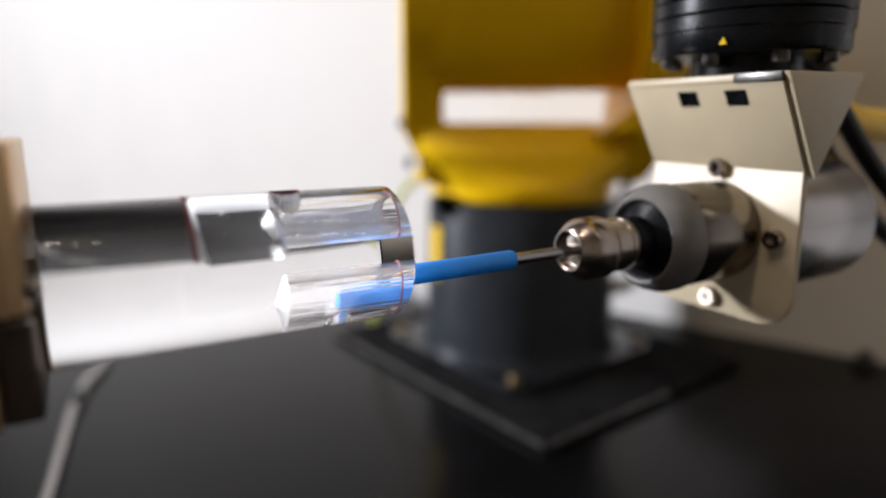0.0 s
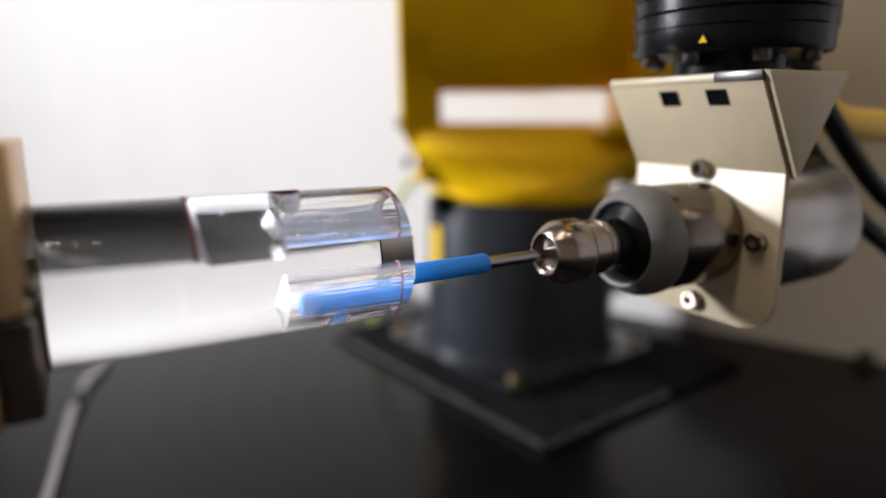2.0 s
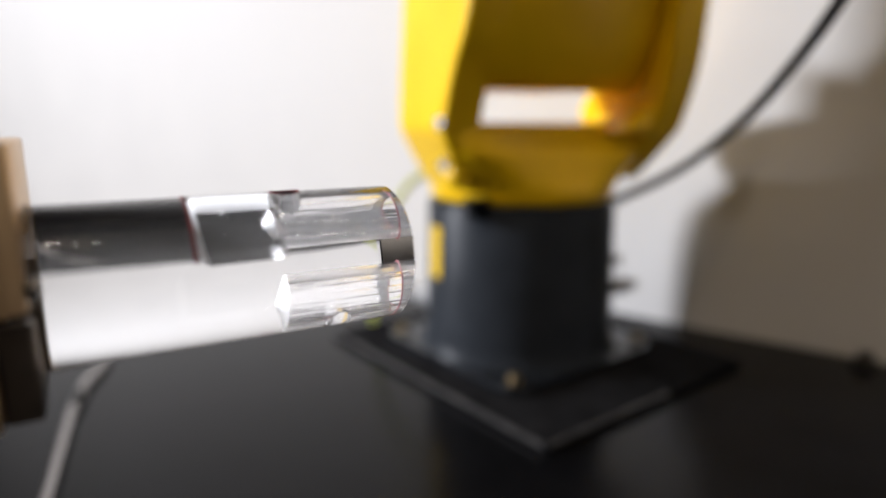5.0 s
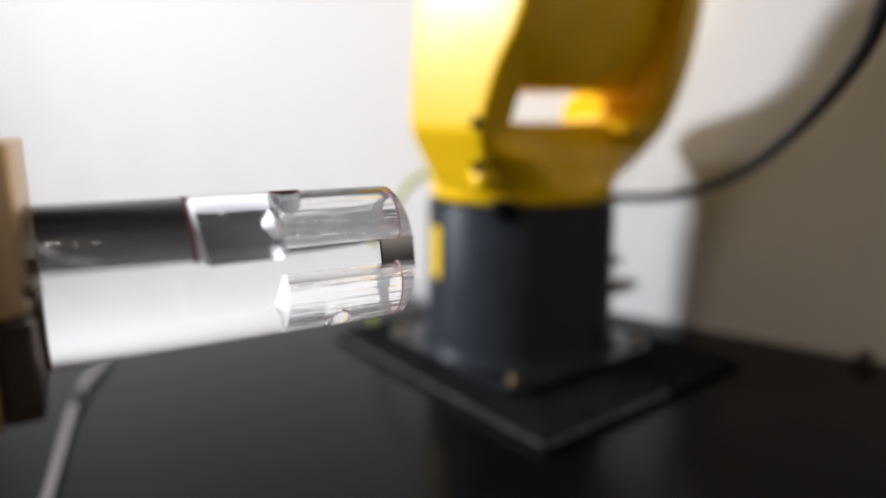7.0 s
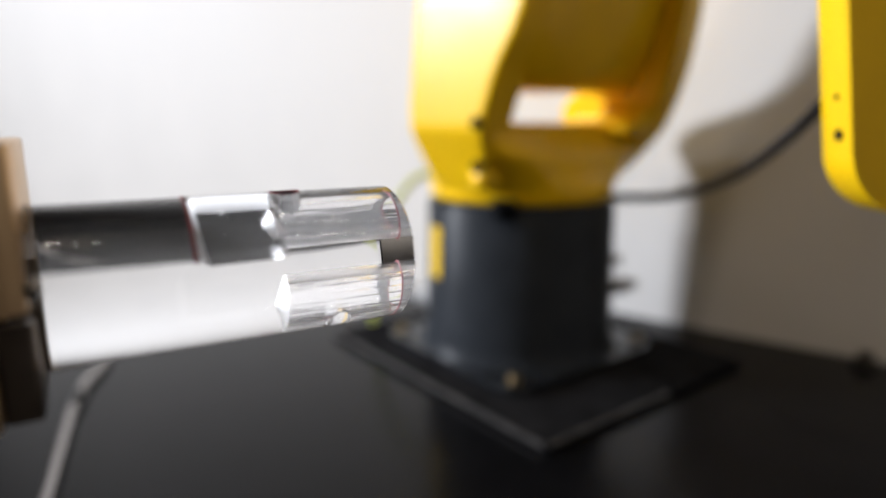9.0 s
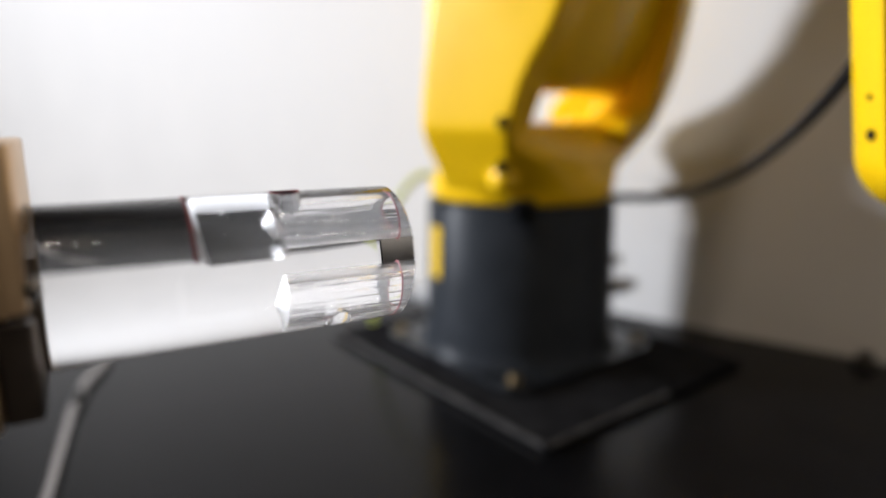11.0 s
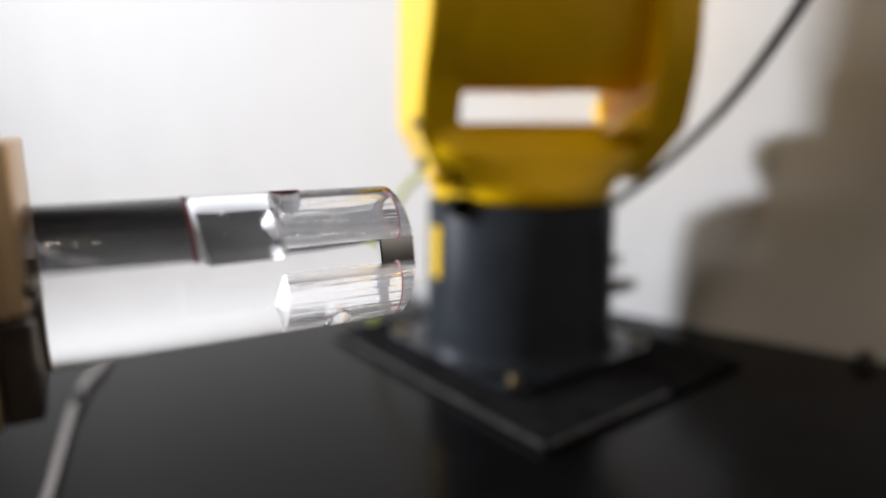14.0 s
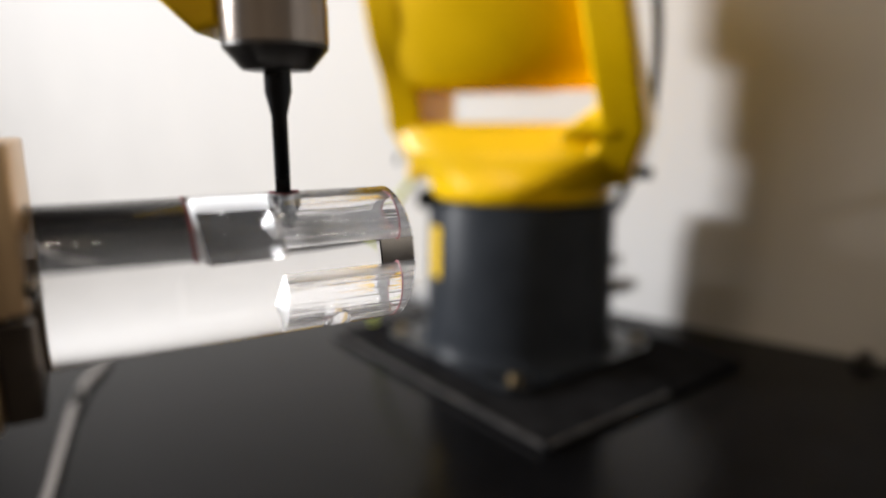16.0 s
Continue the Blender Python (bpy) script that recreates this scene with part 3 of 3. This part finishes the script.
    part("top_plate", box(0.0475, 0.0820, -0.0270, 0.0272, 0.0450, 0.0474, 0.0007), CREAM, br)
    g = [(0.0476, 0.0474), (0.0835, 0.0474), (0.0642, 0.0185)]
    part("gusset", prism(g, 0.0269, 0.0290, pose(0, 0, 0, 90, 0, 0), 0.0003), CREAM, br)
    part("worn_edge", box(0.0472, 0.0500, -0.0271, -0.0125, 0.0449, 0.0476, 0.0004), DARKSTEEL, br, "bare scuffed metal edge")
    # flush black blocks stand in for the shade inside two square holes
    for y in (-0.0122, 0.0042):
        ob = part("slot", box(-0.0006, 0.0006, -0.0033, 0.0033, -0.0024, 0.0024), BLACK, br, "black block for a square cut-out's shade")
        ob.matrix_basis = pose(0.05037, y, 0.0412, 0, -29.6, 0)
    for y, z in ((0, 0.0200), (-0.0205, 0), (0, -0.0222), (0.0205, 0)):
        socket_screw(t, "cap_screw", pose(0.0620, y, z) @ pose(0, 0, 0, 0, -90, 0), 0.0030, 0.0030, TURNED)
    fl = part("tool_flange", lathe([(0, 0.0478), (0.016, 0.0478), (0.016, 0.0530), (0.0275, 0.0535), (0.0280, 0.0545), (0.0280, 0.0600), (0.0285, 0.0604), (0.0285, 0.0640), (0.0280, 0.0645),
                                    (0.0285, 0.0650), (0.0285, 0.0685), (0.0280, 0.0690), (0.0285, 0.0695), (0.0285, 0.0850), (0, 0.0850)], pose(0.0700, 0, 0), 72), BLACK, t, "black anodised tool changer")
    a = radians(203)
    tri = prism([(-0.0011, -0.0009), (0.0011, -0.0009), (0.0, 0.0011)], 0.0, 0.0003, pose(0.0700 + 0.0285 * math.cos(a), 0.0285 * math.sin(a), 0.0562, 0, 0, 203 + 90) @ pose(0, 0, 0, 90, 0, 0))
    part("warning_sticker", tri, LABELY, fl, "small yellow triangle sticker")
    for k in range(8):
        a = radians(45 * k + 12)
        socket_screw(fl, "flange_screw", pose(0.0700 + 0.0235 * math.cos(a), 0.0235 * math.sin(a), 0.0535, 180, 0, 0), 0.0024, 0.003, DARKSTEEL)
    part("wrist", lathe([(0, 0.0852), (0.030, 0.0852), (0.034, 0.090), (0.034, 0.140), (0.028, 0.146), (0, 0.146)], pose(0.0700, 0, 0), 56), YELLOW, t, "yellow wrist casting")
    part("wrist_link", tube([(0.085, 0.012, 0.088), (0.098, 0.012, 0.066), (0.118, 0.012, 0.052), (0.150, 0.012, 0.034), (0.19, 0.012, 0.03)], 0.0065, 20), YELLOW, t, "yellow wrist casting")
    for y, z in ((-0.002, 0.0), (0.004, -0.012)):
        part("hose", tube([(0.088, y, 0.056 + z * 0.3), (0.105, y, 0.052 + z), (0.125, y, 0.034 + z), (0.150, y - 0.004, 0.010 + z), (0.185, y - 0.006, -0.01 + z)], 0.0036), RUBBER, t, "black air hose")
    return t


head = deburring_head()


# ---- upright spindle with the black cutter ----
def upright_spindle():
    """Origin at the cutter's tip, z up."""
    t = thing("upright_spindle", pose(-0.0345, 0.1314, 0.30), "steel upright spindle with a long black cutter", "spindle")
    part("cutter", lathe([(0, 0), (0.0010, 0.0001), (0.0014, 0.0006), (0.00225, 0.0031), (0.00215, 0.0037), (0.0014, 0.0049), (0.00135, 0.0054), (0.00158, 0.0057), (0.0016, 0.0262),
                          (0.0027, 0.0310), (0.0027, 0.0365), (0, 0.0365)], None, 36), BLACK, t, "black coated cutter")
    part("nose", lathe([(0, 0.0351), (0.0030, 0.0351), (0.0066, 0.0351), (0.0070, 0.0353), (0.0104, 0.0393), (0.0104, 0.0401), (0, 0.0401)], None, 72), DARKSTEEL, t, "dark steel chamfered nose")
    part("spindle_body", lathe([(0, 0.0401), (0.0105, 0.0401), (0.0105, 0.0477), (0.0102, 0.0479), (0.0102, 0.0485), (0.0105, 0.0487), (0.0105, 0.095), (0, 0.095)], None, 72), TURNED, t, "brushed steel spindle body")
    br = part("spindle_arm", prism([(-0.0112, 0.0441), (-0.0165, 0.0427), (-0.0245, 0.0500), (-0.0300, 0.0620), (-0.0300, 0.0750), (-0.0112, 0.0750)], -0.026, 0.000, pose(0, 0, 0, 90, 0, 0), 0.0015, 3), YELLOW, t, "yellow wrist casting")
    part("gasket", box(-0.0124, -0.0100, 0.002, 0.024, 0.0450, 0.073, 0.0004), BLACK, br)
    return t


upright = upright_spindle()

# ---- loose things on the table ----
rod = solid("support_rod", tube([(-0.2200, 0.3050, 0.0040), (-0.2333, 0.3363, 0.0040), (-0.2876, 0.4609, 0.0040), (-0.3052, 0.5288, 0.0040), (-0.312, 0.555, 0.0040)], 0.0040, 20), SATIN, pose(0, 0, 0), "thin bare metal rod lying on the black table", "rod")
part("rod_dark_band", tube([(-0.2833, 0.451, 0.0043), (-0.2917, 0.474, 0.0043)], 0.0043, 20, 3), RUBBER, rod, "dark band around the rod")
solid("floor_fitting", lathe([(0, 0), (0.010, 0), (0.010, 0.005), (0.006, 0.007), (0.006, 0.012), (0, 0.012)], None, 28), DARKSTEEL, pose(0.385, 0.545, 0.0), "small dark fitting on the black table", "fitting")
solid("earth_wire", tube([(0.03, 0.660, 0.135), (-0.005, 0.666, 0.160), (-0.030, 0.668, 0.158), (-0.055, 0.665, 0.12), (-0.070, 0.66, 0.06), (-0.075, 0.65, 0.0035)], 0.0035), LIME, pose(0, 0, 0), "yellow-green earth wire behind the robot column", "wire")


def motions():
    U = (math.sin(radians(60.2)), math.cos(radians(60.2)))
    slide = [(0.0, 0.0, 0), (0.5, -0.0024, 0), (1.0, -0.0042, 0), (1.5, -0.0062, 0), (2.0, -0.0083, 0), (2.5, -0.0104, 0), (3.0, -0.0109, 0), (3.2, -0.0106, 0), (3.3, -0.003, 0),
             (3.4, 0.0125, 0), (3.5, 0.0200, 0.0), (3.6, 0.0210, 0.001), (3.7, 0.022, 0.009), (3.8, 0.0235, 0.031), (3.9, 0.0220, 0.055), (4.0, 0.0200, 0.0765), (4.1, 0.0165, 0.0845), (4.2, 0.0135, 0.0890)]
    rows = [(t, pose(0.0345 + U[0] * s, 0.1709 + U[1] * s, 0.1843 + z, 0, -0.8, AXIS_TURN)) for t, s, z in slide]
    rows += [(4.7, pose(0.12, 0.20, 0.33, 0, -0.8, 40)), (5.3, pose(0.27, 0.25, 0.38, 0, -0.8, 54)), (6.3, pose(0.42, 0.30, 0.40, 0, 0, 68)), (9.0, pose(0.44, 0.22, 0.40, 0, 0, 68)), (13.4, pose(0.42, 0.30, 0.42, 0, 0, 68)),
             (14.4, pose(0.20, 0.22, 0.46, 0, 0, 40)), (15.2, pose(0.02, 0.22, 0.46, 0, 0, 20)), (16.0, pose(0.02, 0.22, 0.44, 0, 0, 20))]
    walk(head, rows)
    yaw = [(0.0, 4), (1.5, 2.6), (3.0, 1), (3.2, 1), (3.5, 9), (3.8, 14), (4.0, 15.6), (4.2, 17), (5.2, 31), (6.3, 42.5), (6.7, 43), (9.2, 43), (10.0, 46), (11.3, 53), (12.5, 53), (13.1, 52), (13.5, 47), (13.8, 29), (14.0, 15.6),
           (14.3, 3), (14.6, -5), (14.8, -12), (15.0, -19), (15.2, -22), (16.0, -22)]
    walk(turret, [(t, pose(0, 0, 0, 0, 0, a)) for t, a in yaw])
    walk(arm, [(t, pose(0, 0, 0, 0, 0, a) @ pose(0.011, -0.075, 0.355, 26, 0, 0)) for t, a in yaw])
    fx = [(0.0, 0.19, 0.12), (4.2, 0.19, 0.12), (7.2, 0.10, 0.016), (7.8, 0.032, 0.003), (8.0, 0.017, 0.001), (8.5, 0.0025, 0), (9.0, 0.0, 0), (9.4, 0.0, 0), (11.0, 0.013, 0), (11.5, 0.0148, -0.0016), (12.0, 0.018, -0.001), (12.5, 0.05, 0.016), (13.5, 0.14, 0.09), (16.0, 0.19, 0.12)]
    walk(fore, [(t, pose(0.124 + x, -0.329, 0.182 + z, 0, -10, 0)) for t, x, z in fx])
    hang = [(0.0, (-34, -64, 44)), (3.2, (-34, -64, 44)), (3.8, (-30, -60, 40)), (4.0, (-30, -60, 40)), (4.2, (-28, -52, 38)), (5.2, (-10, -15, 14)), (6.3, (-2, -4, 4)), (7.0, (0, 0, 0)), (13.2, (0, 0, 0)), (13.5, (-3, -5, 5)), (14.0, (-20, -30, 30)),
            (14.5, (-30, -50, 40)), (14.8, (-44, -42, 46)), (15.0, (-60, -30, 50)), (16.0, (-60, -30, 50))]
    walk(hose, [(t, pose(0.097, 0.0105, 0.1471, *r)) for t, r in hang])
    x, y, z = -0.0334, 0.1320, 0.1902
    walk(upright, [(0.0, pose(0.25, 0.35, 0.52)), (4.2, pose(0.25, 0.35, 0.52)), (6.3, pose(0.55, 0.40, 0.50)), (13.4, pose(0.55, 0.40, 0.50)), (14.2, pose(0.30, 0.25, 0.33)), (14.6, pose(0.140, 0.215, 0.252)),
                   (14.8, pose(0.060, 0.180, 0.242)), (15.0, pose(-0.010, 0.148, 0.232)), (15.1, pose(-0.0272, 0.1355, z + 0.030)),
                   (15.2, pose(x, y, z + 0.0270)), (15.4, pose(x, y, z + 0.0258)), (15.5, pose(x, y, z + 0.0226)), (15.6, pose(x, y, z + 0.0200)), (15.7, pose(x, y, z + 0.0163)), (15.8, pose(x, y, z + 0.0112)), (16.0, pose(x, y, z + 0.0042))])


motions()
